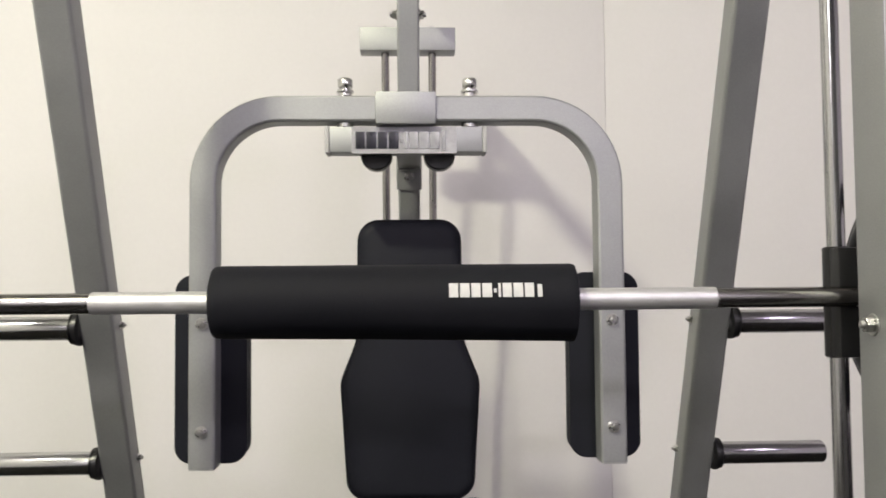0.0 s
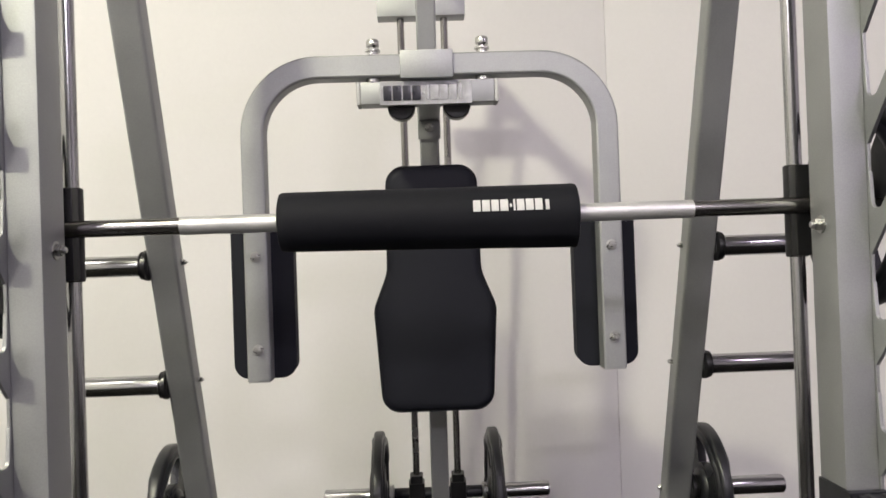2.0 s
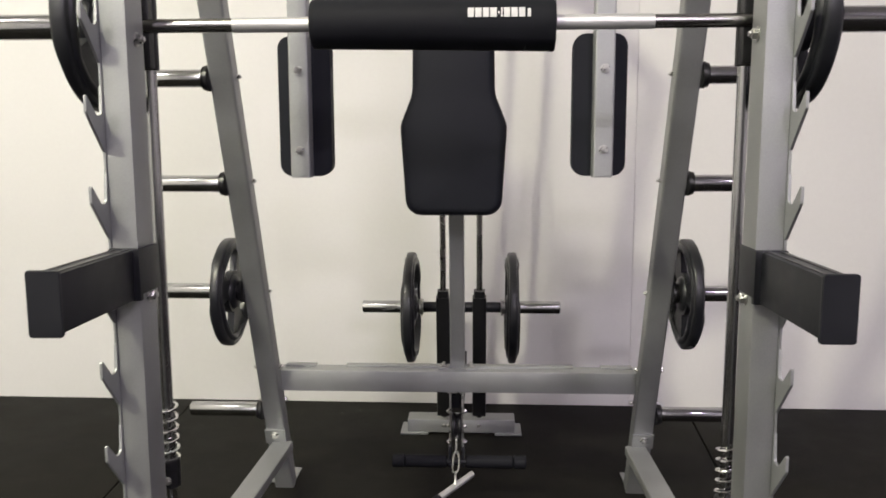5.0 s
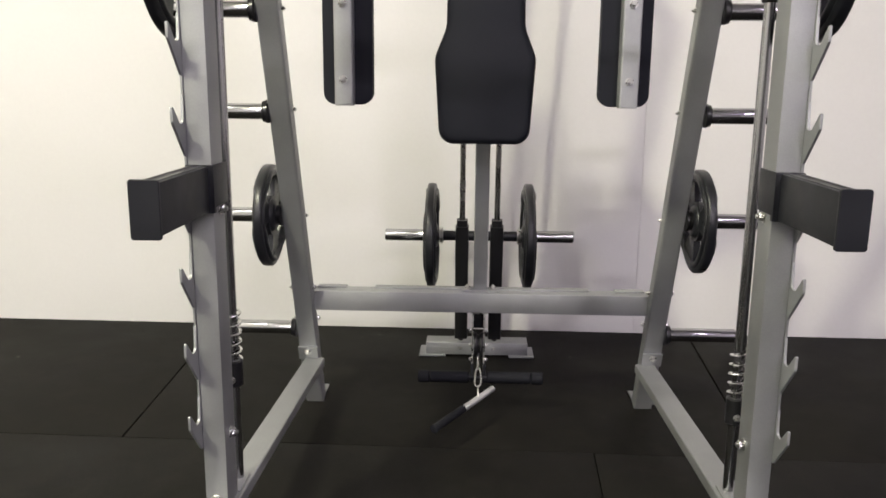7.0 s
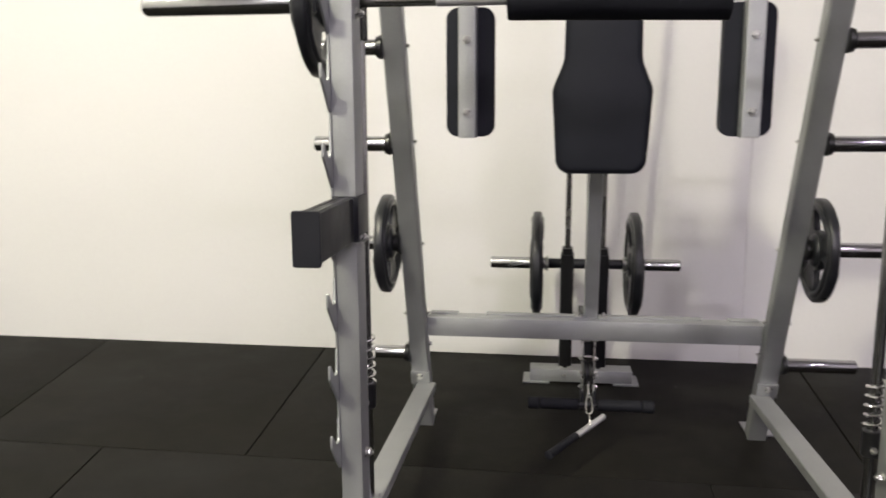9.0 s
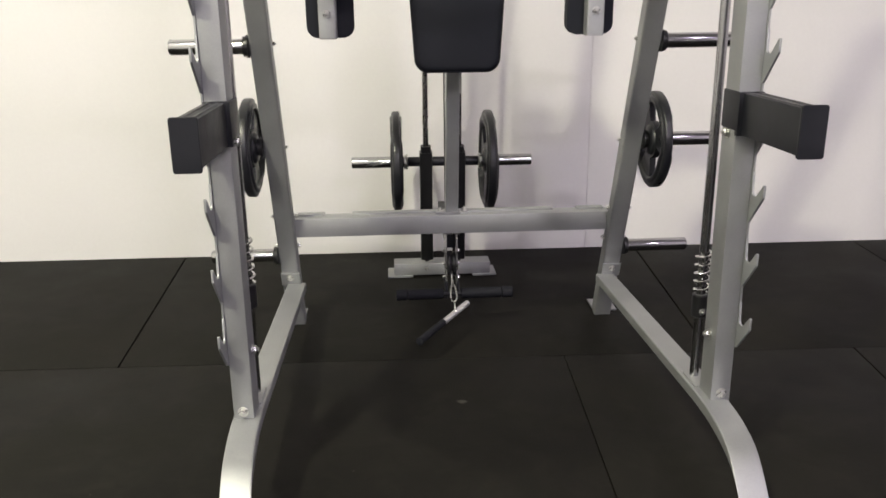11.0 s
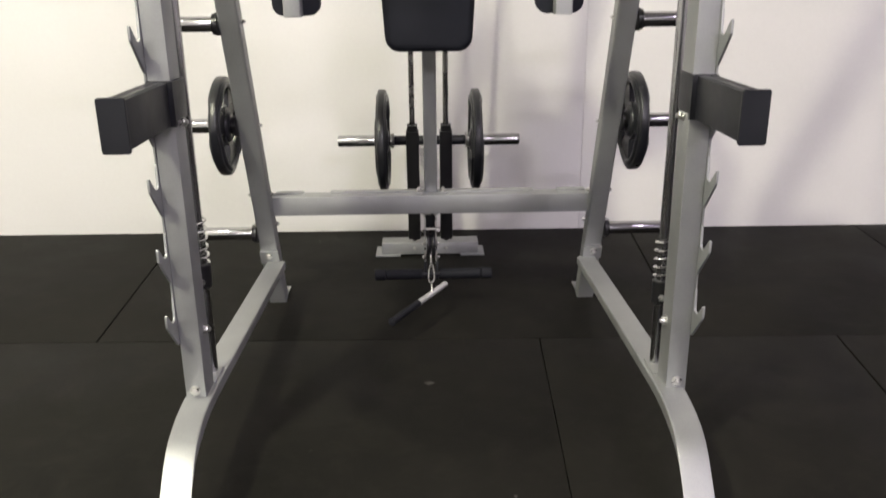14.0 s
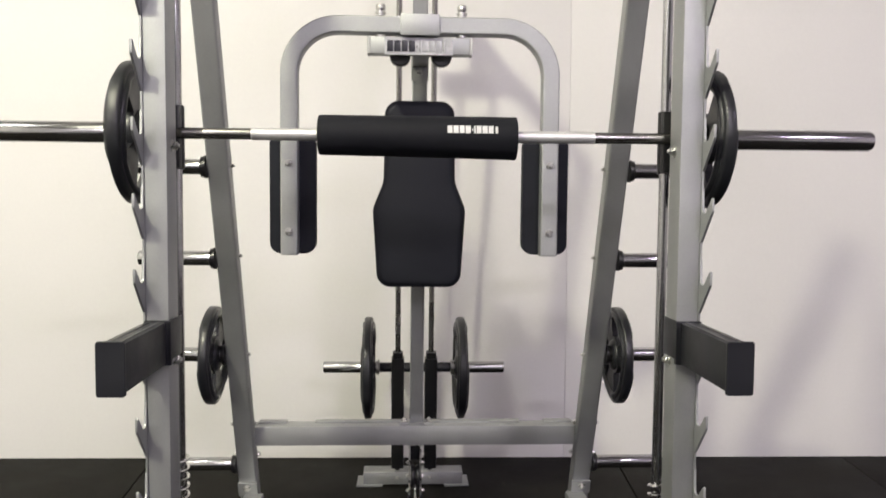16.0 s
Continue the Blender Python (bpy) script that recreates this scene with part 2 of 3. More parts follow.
def cushion(bm, outline, place, levels):
    """Skins an outline through levels (depth, inset); place turns (u, v, depth) into a point."""
    n = len(outline)
    norm = []
    for i in range(n):
        t = (outline[(i + 1) % n] - outline[i - 1]).normalized()
        norm.append(Vector((t.y, -t.x)))
    area = sum(outline[i - 1].x * outline[i].y - outline[i].x * outline[i - 1].y for i in range(n))
    sign = 1 if area > 0 else -1
    rings = [[bm.verts.new(place(*(outline[i] - norm[i] * sign * inset), d)) for i in range(n)] for d, inset in levels]
    for a, b in zip(rings, rings[1:]):
        for i in range(n):
            bm.faces.new((a[i], a[(i + 1) % n], b[(i + 1) % n], b[i]))
    bm.faces.new(rings[0])
    bm.faces.new(rings[-1])
    return bm


def mesh_bolt():
    bm = bmesh.new()
    rod(bm, (0, 0, 0), (0, 0, 0.002), 0.0115, 16, 0.0005)
    rod(bm, (0, 0, 0.002), (0, 0, 0.0095), 0.0085, 6, 0.001)
    rod(bm, (0, 0, 0.0095), (0, 0, 0.014), 0.0045, 10, 0.001)
    return finish("bolt", bm, ZINC)


BOLT = mesh_bolt()


def bolt(parent, place, way, size=1.0):
    ob = new("bolt", BOLT)
    ob.parent = parent
    q = Vector(way).to_track_quat("Z", "Y")
    ob.matrix_basis = Matrix.LocRotScale(Vector(place) - base_of(parent), q, (size, size, size))
    return ob


# ---- the hall ----
WALL_Y, LEAN = 2.094, -0.012


def wall_y(x):
    return WALL_Y + LEAN * x


def north_panel(x0, x1):
    bm = bmesh.new()
    box(bm, x0, x1, 0, 0.10, 0, CEILING, 0.0015)
    for v in bm.verts:
        v.co.y += wall_y(v.co.x)
    return bm


backing = bmesh.new()
box(backing, -9.0, 9.0, 2.30, 2.40, -0.05, CEILING, 0)
wall_north = solid("wall_north", backing, PAINT, "white painted partition wall with fine panel joints", "wall", kind="structure")
for x0, x1 in ((-9.0, -3.542), (-3.538, 0.778), (0.7795, 9.0)):
    part("panel", north_panel(x0, x1), PAINT, wall_north)
for name, dims in (("wall_west", (-5.1, -5.0, -12.0, 2.4)), ("wall_east", (9.0, 9.1, -12.0, 2.4)), ("wall_south", (-9.1, 9.1, -12.1, -12.0))):
    bm = bmesh.new()
    box(bm, *dims, -0.05, CEILING, 0)
    solid(name, bm, PAINT, "plain white painted hall wall", "wall", kind="structure")
bm = bmesh.new()
box(bm, -9.1, 9.1, -12.1, 2.4, CEILING, CEILING + 0.1, 0)
solid("ceiling", bm, CEIL, "plain off-white hall ceiling", "ceiling", kind="structure")
bm = bmesh.new()
box(bm, -9.1, 9.1, -12.1, 2.4, -0.12, -0.03, 0)
floor = solid("floor", bm, MAT, "black crumb-rubber gym mats laid in staggered rows", "floor", kind="structure")

# housings for all six lamps, the three added fill lamps included
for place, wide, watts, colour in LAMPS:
    lamp = thing("ceiling_light", (place[0], place[1], CEILING), "round white ceiling light out of view; three of six are added fill", "ceiling light", "ceiling lights")
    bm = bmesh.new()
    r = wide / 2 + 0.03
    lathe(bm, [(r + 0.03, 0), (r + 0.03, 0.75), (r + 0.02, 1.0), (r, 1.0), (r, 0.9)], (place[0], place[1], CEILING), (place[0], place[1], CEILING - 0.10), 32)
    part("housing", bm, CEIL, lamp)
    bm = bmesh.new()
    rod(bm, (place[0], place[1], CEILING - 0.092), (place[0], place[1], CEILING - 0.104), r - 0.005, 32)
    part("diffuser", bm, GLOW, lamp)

# ---- the multi-gym frame ----
gym = thing("smith_machine", (0, 0.5, 0), "silver powder-coated steel smith machine with a fly-arm station", "gym machine")
UX0, UX1 = 0.595, 0.647      # uprights, inner and outer face
TOP = 2.50
FRONT = 0.004               # the front frame sits this much off the centre line
HOOKS = [0.503 + 0.1682 * k for k in range(11)]
ROD_X, ROD_Y = 0.609, 0.040
BAR_Y, BAR_Z = 0.008, 1.486


def post_y(z):
    """Front of the leaning rear posts at a height."""
    return 1.125 - 0.383 * z


def side(s):
    up = bmesh.new()
    box(up, *sorted((s * UX0, s * UX1)), -0.11, -0.03, 0.234, TOP, 0.004)
    up = part("upright", up, SILVER, gym)
    strip = bmesh.new()
    box(strip, *sorted((s * UX1, s * (UX1 + 0.005))), -0.113, -0.05, 0.42, TOP - 0.05, 0.0008)
    part("strip", strip, SILVER, up)
    for z in HOOKS:
        bm = bmesh.new()
        shape = fillet([(-0.178, z, 0.003), (-0.178, z - 0.036, 0.004), (-0.113, z - 0.110, 0.004), (-0.106, z - 0.110, 0.001), (-0.106, z + 0.016, 0.001),
                        (-0.1135, z + 0.016, 0.002), (-0.118, z - 0.040, 0.010), (-0.140, z - 0.040, 0.010)], 4)
        cushion(bm, shape, lambda u, v, d: Vector((s * (UX1 + 0.0002 + d), u, v)), [(0, 0.0006), (0.0006, 0), (0.0054, 0), (0.006, 0.0006)])
        part("hook", bm, SILVER, up)
    for z in (BAR_Z - 0.035, 0.946, 0.415):
        bolt(up, (s * UX0, -0.066, z), (-s, 0, 0), 1.25)
    bolt(up, (s * 0.622, -0.11, 0.263), (0, -1, 0), 1.2)
    up.location.x += FRONT

    # side beam that bends down into the front foot
    bm = bmesh.new()
    top = [(1.045, 0.207), (0.6, 0.221), (0.1, 0.238), (-0.06, 0.243), (-0.14, 0.2445), (-0.185, 0.2440), (-0.22, 0.2418), (-0.25, 0.2380), (-0.278, 0.2325),
           (-0.303, 0.2250), (-0.326, 0.2140), (-0.350, 0.1975), (-0.378, 0.1740), (-0.42, 0.1355), (-0.47, 0.0895), (-0.52, 0.0430), (-0.548, 0.0165), (-0.558, 0.0070)]
    pts = []
    for i, (y, z) in enumerate(top):
        a, b = top[max(i - 1, 0)], top[min(i + 1, len(top) - 1)]
        t = Vector((b[0] - a[0], b[1] - a[1])).normalized()
        pts.append((y + t.y * 0.015, max(z + t.x * 0.015, 0.0)))
    rings = []
    for i, ((y, z), (yc, zc)) in enumerate(zip(top, pts)):
        k = min(max((-0.1 - y) / 0.46, 0), 1)
        x, w = s * (0.613 - 0.025 * k), 0.0355
        yb, zb = 2 * yc - y, max(2 * zc - z, 0.0)
        c = 0.004
        f = Vector((y - yb, z - zb))
        f = f.normalized() * c if f.length > 1e-4 else Vector((0, 0))
        rings.append([bm.verts.new((x + a, p, q)) for a, p, q in (
            (-w + c, y, z), (w - c, y, z), (w - 0.0015, y - f.x * 0.3, z - f.y * 0.3), (w, y - f.x, z - f.y), (w, yb, zb), (-w, yb, zb), (-w, y - f.x, z - f.y), (-w + 0.0015, y - f.x * 0.3, z - f.y * 0.3))])
    for a, b in zip(rings, rings[1:]):
        for i in range(8):
            bm.faces.new((a[i], a[(i + 1) % 8], b[(i + 1) % 8], b[i]))
    bm.faces.new(rings[0])
    bm.faces.new(rings[-1])
    beam = part("side_beam", bm, SILVER, gym)
    bm = bmesh.new()
    box(bm, *sorted((s * 0.553, s * 0.6225)), -0.594, -0.462, 0.0, 0.007, 0.002)
    plate = part("foot_plate", bm, SILVER, beam)
    bolt(plate, (s * 0.5635, -0.474, 0.007), (0, 0, 1), 0.6)

    # leaning rear post
    bm = bmesh.new()
    bent_bar(bm, [(s * 0.6335, post_y(0.006) + 0.030, 0.006), (s * 0.6335, post_y(1.2) + 0.030, 1.2), (s * 0.6335, post_y(TOP) + 0.030, TOP)], (1, 0, 0), 0.056, 0.068, 0.006)
    post = part("rear_post", bm, SILVER, gym)
    bm = bmesh.new()
    box(bm, *sorted((s * 0.606, s * 0.704)), 1.165, 1.295, 0.0, 0.006, 0.0015)
    part("foot_plate", bm, SILVER, post)
    bm = bmesh.new()
    y = post_y(0.25)
    bent_bar(bm, [(s * 0.6335, y + 0.012, 0.203), (s * 0.6335, y - 0.007, 0.256)], (1, 0, 0), 0.008, 0.073, 0.002)
    part("bracket", bm, SILVER, post)
    bolt(post, (s * 0.636, y - 0.003, 0.236), (0, -1, -0.3), 1.2)
    for z in (1.43, 1.135, 0.775):
        bolt(post, (s * 0.5995, post_y(z) + 0.044, z), (-s, 0, 0), 0.8)
    for z in (0.50, 0.37):
        bolt(post, (s * 0.5965, post_y(z) + 0.035, z), (-s, 0, 0), 1.0)
        bolt(post, (s * 0.6675, post_y(z) + 0.03, z), (s, 0, 0), 1.0)
    for z in PEGS:
        y = post_y(z) + 0.020
        bm = bmesh.new()
        lathe(bm, [(0.0225, 0), (0.0245, 0.006), (0.0245, 0.985), (0.021, 1.0), (0.019, 1.0), (0.018, 0.99)], (s * 0.6675, y, z), (s * 0.922, y, z), 32)
        peg = part("storage_peg", bm, CHROME, post, "chrome plate-storage peg")
        bm = bmesh.new()
        lathe(bm, [(0.030, 0), (0.036, 0.15), (0.036, 0.55), (0.030, 0.6), (0.030, 0.85), (0.033, 0.9), (0.033, 1.0)], (s * 0.668, y, z), (s * 0.687, y, z), 28)
        part("collar", bm, PLASTIC, peg, "black plastic collar")

    # guide rod with its buffer spring
    bm = bmesh.new()
    rod(bm, (s * ROD_X, ROD_Y, 0.243), (s * ROD_X, ROD_Y, TOP), 0.0125, 24)
    low = 0.490 if s < 0 else 0.422  # the buffers sit at unlike heights
    guide = part("guide_rod", bm, CHROME, gym, "chrome guide rod")
    bm = bmesh.new()
    turns, r = 5.2, 0.0195
    pts = [(s * ROD_X + r * math.cos(a), ROD_Y + r * math.sin(a), low + 0.066 + 0.122 * k / 120) for k in range(121) for a in (2 * math.pi * turns * k / 120,)]
    tube(bm, pts, 0.0032, 8)
    part("spring", bm, BRIGHT, guide, "bright steel buffer spring")
    bm = bmesh.new()
    rod(bm, (s * ROD_X, ROD_Y, low), (s * ROD_X, ROD_Y, low + 0.066), 0.0215, 24, 0.003)
    part("stop_collar", bm, PLASTIC, guide, "black plastic stop collar")
    bolt(guide, (s * ROD_X, ROD_Y - 0.0205, low + 0.02), (0, -1, 0), 0.8)
    bm = bmesh.new()
    box(bm, *sorted((s * 0.586, s * 0.630)), -0.032, 0.062, 0.240, 0.246, 0.001)
    part("seat_plate", bm, SILVER, guide)


PEGS = (1.425, 1.128, 0.780, 0.333)
for s in (-1, 1):
    side(s)

MX = -0.001
bm = bmesh.new()
box(bm, -0.652, 0.652, 1.000, 1.076, 0.405, 0.477, 0.0025)
for x in (-0.652, 0.612):
    box(bm, x, x + 0.04, 0.985, 1.002, 0.408, 0.474, 0.002)
cross = part("cross_beam", bm, SILVER, gym)
for x0, x1 in ((-0.385, 0.395), (-0.595, -0.49), (0.49, 0.595)):
    bm = bmesh.new()
    box(bm, x0, x1, 1.046, 1.080, 0.476, 0.4835, 0.001)
    part("strip", bm, SILVER, cross)
CX = 0.0005


def col_y(z):
    """Front of the middle column, which leans forward."""
    return 1.05 - 0.215 * (z - 0.46)


bm = bmesh.new()
bent_bar(bm, [(CX, col_y(z) + 0.026, z) for z in (0.478, 1.2, 2.447)], (1, 0, 0), 0.051, 0.050, 0.005)
column = part("column", bm, SILVER, gym)
for x in (MX - 0.045, MX + 0.048):
    bm = bmesh.new()
    box(bm, x - 0.018, x + 0.018, 1.020, 1.072, 0.4765, 0.4845, 0.002)
    part("bracket", bm, SILVER, column)
    bolt(column, (x, 1.045, 0.4845), (0, 0, 1), 1.1)
for sx in (-1, 1):
    bolt(column, (CX + sx * 0.025, col_y(2.10) + 0.02, 2.118), (sx, 0, 0), 1.15)
bolt(column, (CX, col_y(1.757) - 0.007, 1.757), (0, -1, -0.2), 1.0)

# lift tower behind the column, leaning a little forward
def tower_y(z):
    return 1.690 - 0.105 * z


bm = bmesh.new()
box(bm, -0.1535, 0.1455, 1.418, 1.490, 2.243, 2.316, 0.003)
head = part("head_block", bm, SILVER, gym)
bm = bmesh.new()
box(bm, CX - 0.0245, CX + 0.0245, 0.600, 1.530, 2.445, 2.495, 0.003)
box(bm, CX - 0.0240, CX + 0.0240, 1.440, 1.488, 2.314, 2.447, 0.002)
part("top_boom", bm, SILVER, gym)
for x in (-0.0755, 0.0735):
    bm = bmesh.new()
    rod(bm, (x, tower_y(0.08), 0.08), (x, tower_y(2.27), 2.27), 0.0122, 20)
    part("lift_rod", bm, DULL, gym, "chrome lift rod")
    bolt(head, (x, 1.452, 2.316), (0, 0, 1), 1.0)
PIN_Z = 0.568
PIN_Y = tower_y(PIN_Z)
carriage_bm = bmesh.new()
rod(carriage_bm, (-0.1725, PIN_Y, PIN_Z), (0.1755, PIN_Y, PIN_Z), 0.0215, 24)
carriage = part("lift_carriage", carriage_bm, BLACK, gym, "black lift carriage on two rods")
for x in (-0.0755, 0.0740):
    bm = bmesh.new()
    bent_bar(bm, [(x, tower_y(z), z) for z in (0.096, 0.35, 0.613)], (1, 0, 0), 0.056, 0.057, 0.008)
    bent_bar(bm, [(x, tower_y(z), z) for z in (0.612, 0.626, 0.640)], (1, 0, 0), 0.046, 0.046, 0.008)
    part("slide_sleeve", bm, PLASTIC, carriage)
for x0, x1 in ((-0.1565, -0.4090), (0.1605, 0.4045)):
    bm = bmesh.new()
    lathe(bm, [(0.0255, 0), (0.0255, 0.985), (0.022, 1.0), (0.020, 1.0), (0.019, 0.99)], (x0, PIN_Y, PIN_Z), (x1, PIN_Y, PIN_Z), 28)
    pin = part("plate_pin", bm, CHROME, carriage, "chrome plate pin")
    bm = bmesh.new()
    d = -1 if x0 < 0 else 1
    lathe(bm, [(0.030, 0), (0.035, 0.2), (0.035, 0.5), (0.031, 0.6), (0.031, 1.0)], (x0, PIN_Y, PIN_Z), (x0 + d * 0.018, PIN_Y, PIN_Z), 24)
    part("collar", bm, ZINC, pin)
bm = bmesh.new()
box(bm, -0.2325, 0.2255, 1.680, 1.776, 0.009, 0.066, 0.003)
stand = part("rear_stand", bm, SILVER, gym)
for x0, x1 in ((-0.2630, -0.1435), (0.1415, 0.2545)):
    bm = bmesh.new()
    box(bm, x0, x1, 1.672, 1.806, 0.0, 0.0095, 0.002)
    part("foot_plate", bm, SILVER, stand)
for sx in (-1, 1):
    bolt(stand, (sx * 0.075 - 0.0025, 1.680, 0.040), (0, -1, 0), 0.7)
bm = bmesh.new()
tube(bm, [(-0.010, 1.30, 0.30), (-0.010, 1.30, 1.2), (-0.008, 1.28, 2.1)], 0.003, 8)
part("cable", bm, CORD, gym, "thin black coated cable")
bm = bmesh.new()
box(bm, MX - 0.022, MX + 0.023, 1.09, 1.62, 0.32, 0.385, 0.003)
part("tie_bar", bm, BLACK, gym)

# low pulley and foot roller
bm = bmesh.new()
for x in (-0.026, 0.0165):
    box(bm, x - 0.0015, x + 0.0045, 1.036, 1.105, 0.185, 0.392, 0.001)
box(bm, -0.034, 0.029, 1.030, 1.075, 0.392, 0.405, 0.001)
pulley = part("low_pulley", bm, ZINC, gym, "low cable pulley in a steel bracket")
bm = bmesh.new()
lathe(bm, [(0.044, 0), (0.047, 0.1), (0.047, 0.2), (0.038, 0.5), (0.047, 0.8), (0.047, 0.9), (0.044, 1)], (-0.0185, 1.070, 0.262), (0.0145, 1.070, 0.262), 32)
part("wheel", bm, PLASTIC, pulley, "black grooved pulley wheel")
for z in (0.262, 0.315, 0.205):
    bolt(pulley, (-0.026, 1.072, z), (-1, 0, 0), 0.9)
    bolt(pulley, (0.021, 1.072, z), (1, 0, 0), 0.9)
bm = bmesh.new()
box(bm, -0.030, -0.020, 1.02, 1.09, 0.130, 0.20, 0.002)
box(bm, 0.016, 0.026, 1.02, 1.09, 0.130, 0.20, 0.002)
rod(bm, (-0.205, 1.028, 0.150), (0.210, 1.028, 0.150), 0.0125, 20)
roller = part("foot_roller", bm, BLACK, gym, "black foam foot roller on a steel bar")
for x0, x1 in ((-0.036, -0.225), (0.030, 0.238)):
    d = 1 if x1 > 0 else -1
    bm = bmesh.new()
    rod(bm, (x0, 1.028, 0.150), (x1 - d * 0.045, 1.028, 0.150), 0.022, 24, 0.004)
    part("sleeve", bm, FOAM, roller)
    bm = bmesh.new()
    rod(bm, (x1 - d * 0.044, 1.028, 0.150), (x1, 1.028, 0.150), 0.0235, 24, 0.004)
    part("end_cap", bm, FOAM, roller)

# fly arms, their carrier and pads
bm = bmesh.new()
box(bm, MX - 0.155, MX + 0.149, 0.507, 0.560, 1.771, 1.822, 0.003)
box(bm, CX - 0.026, CX + 0.026, 0.555, 0.775, 1.774, 1.820, 0.003)
bent_bar(bm, [(CX, col_y(z) - 0.003, z) for z in (1.728, 1.78, 1.83)], (1, 0, 0), 0.008, 0.058, 0.002)
carrier = part("arm_carrier", bm, SILVER, gym)
for x0, x1 in ((MX - 0.164, MX - 0.1552), (MX + 0.1492, MX + 0.158)):
    bm = bmesh.new()
    box(bm, x0, x1, 0.506, 0.561, 1.770, 1.823, 0.003)
    part("end_cap", bm, CAP, carrier)
bm = bmesh.new()
sheet = []
for i in range(25):
    x = MX - 0.111 + 0.208 * i / 24
    w = 0.0006 * math.sin(i * 1.9) + 0.0005 * math.sin(i * 0.7 + 1)
    sheet.append([bm.verts.new((x, 0.5058 - abs(w), z)) for z in (1.768, 1.784, 1.80, 1.8215)])
for a, b in zip(sheet, sheet[1:]):
    for j in range(3):
        bm.faces.new((a[j], b[j], b[j + 1], a[j + 1]))
bmesh.ops.solidify(bm, geom=bm.faces[:], thickness=0.0004)
sticker = part("sticker", bm, FOIL, carrier, "creased foil maker's sticker, dark print blocks paled on the right by painted glare")
x = MX - 0.103
for w in (0.0205, 0.0220, 0.0210, 0.0215, 0.009, 0.0085, 0.0195, 0.0215, 0.0195):
    bm = bmesh.new()
    box(bm, x, x + w - 0.0022, 0.5036, 0.5046, 1.7775 if abs(w - 0.009) > 1e-5 else 1.789, 1.811 if abs(w - 0.009) > 1e-5 else 1.797, 0.0003)
    # blocks right of the middle take the ink with the painted glare
    part("print", bm, INK if x < MX - 0.016 else GLARED_INK, sticker)
    x += w + 0.0006
bm = bmesh.new()
box(bm, x + 0.002, x + 0.0095, 0.5036, 0.5046, 1.776, 1.814, 0.0003)
part("print", bm, GLARED_INK, sticker)
for sx in (-1, 1):
    bm = bmesh.new()
    xc = MX + sx * 0.064
    shape = fillet([(xc - 0.032, 1.805, 0.001), (xc + 0.032, 1.805, 0.001), (xc + 0.032, 1.741, 0.031), (xc - 0.032, 1.741, 0.031)], 8)
    cushion(bm, shape, lambda u, v, d: Vector((u, 0.545 + d, v)), [(0, 0.003), (0.003, 0), (0.032, 0), (0.035, 0.003)])
    part("bumper", bm, PLASTIC, carrier, "black rubber bumper")

bm = bmesh.new()
box(bm, MX - 0.063, MX + 0.056, 0.487, 0.555, 1.824, 1.888, 0.003)
part("arm_bridge", bm, SILVER, gym)
for sx in (-1, 1):
    cx = MX + sx * 0.400
    r = 0.148
    pts = [(MX + sx * 0.050, 0.522, 1.856), (MX + sx * 0.16, 0.522, 1.856)]
    pts += [(cx - sx * r + sx * r * math.sin(a), 0.522, 1.856 - r + r * math.cos(a)) for a in (math.pi / 2 * k / 14 for k in range(15))]
    pts += [(cx, 0.522, 1.45), (cx, 0.522, 1.158)]
    bm = bmesh.new()
    bent_bar(bm, pts, (0, 1, 0), 0.052, 0.052, 0.005)
    arm = part("fly_arm", bm, SILVER, gym, "bent silver square-tube fly arm")
    bm = bmesh.new()
    box(bm, cx - 0.024, cx + 0.024, 0.498, 0.546, 1.1545, 1.1578, 0.001)
    part("end_cap", bm, CAP, arm)
    xp = MX + sx * 0.395
    bm = bmesh.new()
    shape = fillet([(xp - 0.0715, 1.157, 0.034), (xp + 0.0715, 1.157, 0.034), (xp + 0.0715, 1.531, 0.034), (xp - 0.0715, 1.531, 0.034)], 8)
    cushion(bm, shape, lambda u, v, d: Vector((u, 0.5485 + d, v)), [(0, 0.002), (0.002, 0), (0.012, 0), (0.014, 0.002)])
    pad = part("pad", bm, VINYL, arm, "black vinyl arm pad")
    bm = bmesh.new()
    shape = fillet([(xp - 0.070, 1.1585, 0.034), (xp + 0.070, 1.1585, 0.034), (xp + 0.070, 1.5295, 0.034), (xp - 0.070, 1.5295, 0.034)], 8)
    cushion(bm, shape, lambda u, v, d: Vector((u, 0.563 + d, v)), [(0, 0.003), (0.004, 0), (0.036, 0), (0.047, 0.006), (0.051, 0.016)])
    part("cushion", bm, VINYL, pad)
    for z in (1.436, 1.228):
        bolt(arm, (cx, 0.496, z), (0, -1, 0), 1.05)
    xb = MX + sx * 0.1245
    bm = bmesh.new()
    lathe(bm, [(0.017, 0), (0.017, 0.08), (0.009, 0.08), (0.009, 0.58), (0.018, 0.58), (0.018, 0.64), (0.012, 0.64), (0.012, 0.72), (0.017, 0.72), (0.017, 0.76),
               (0.009, 0.76), (0.009, 0.82), (0.0135, 0.82), (0.0148, 0.85), (0.0148, 0.97), (0.012, 1.0)], (xb, 0.522, 1.822), (xb, 0.522, 1.921), 18)
    part("pivot_bolt", bm, ZINC, arm)

# back pad
bm = bmesh.new()
OUT = [(-0.113, 1.652, 0.045), (0.113, 1.652, 0.045), (0.117, 1.385, 0.10), (0.153, 1.295, 0.07), (0.137, 1.036, 0.045), (-0.137, 1.036, 0.045), (-0.153, 1.295, 0.07), (-0.117, 1.385, 0.10)]
shape = fillet([(u + MX + 0.001, v, r) for u, v, r in OUT], 8)
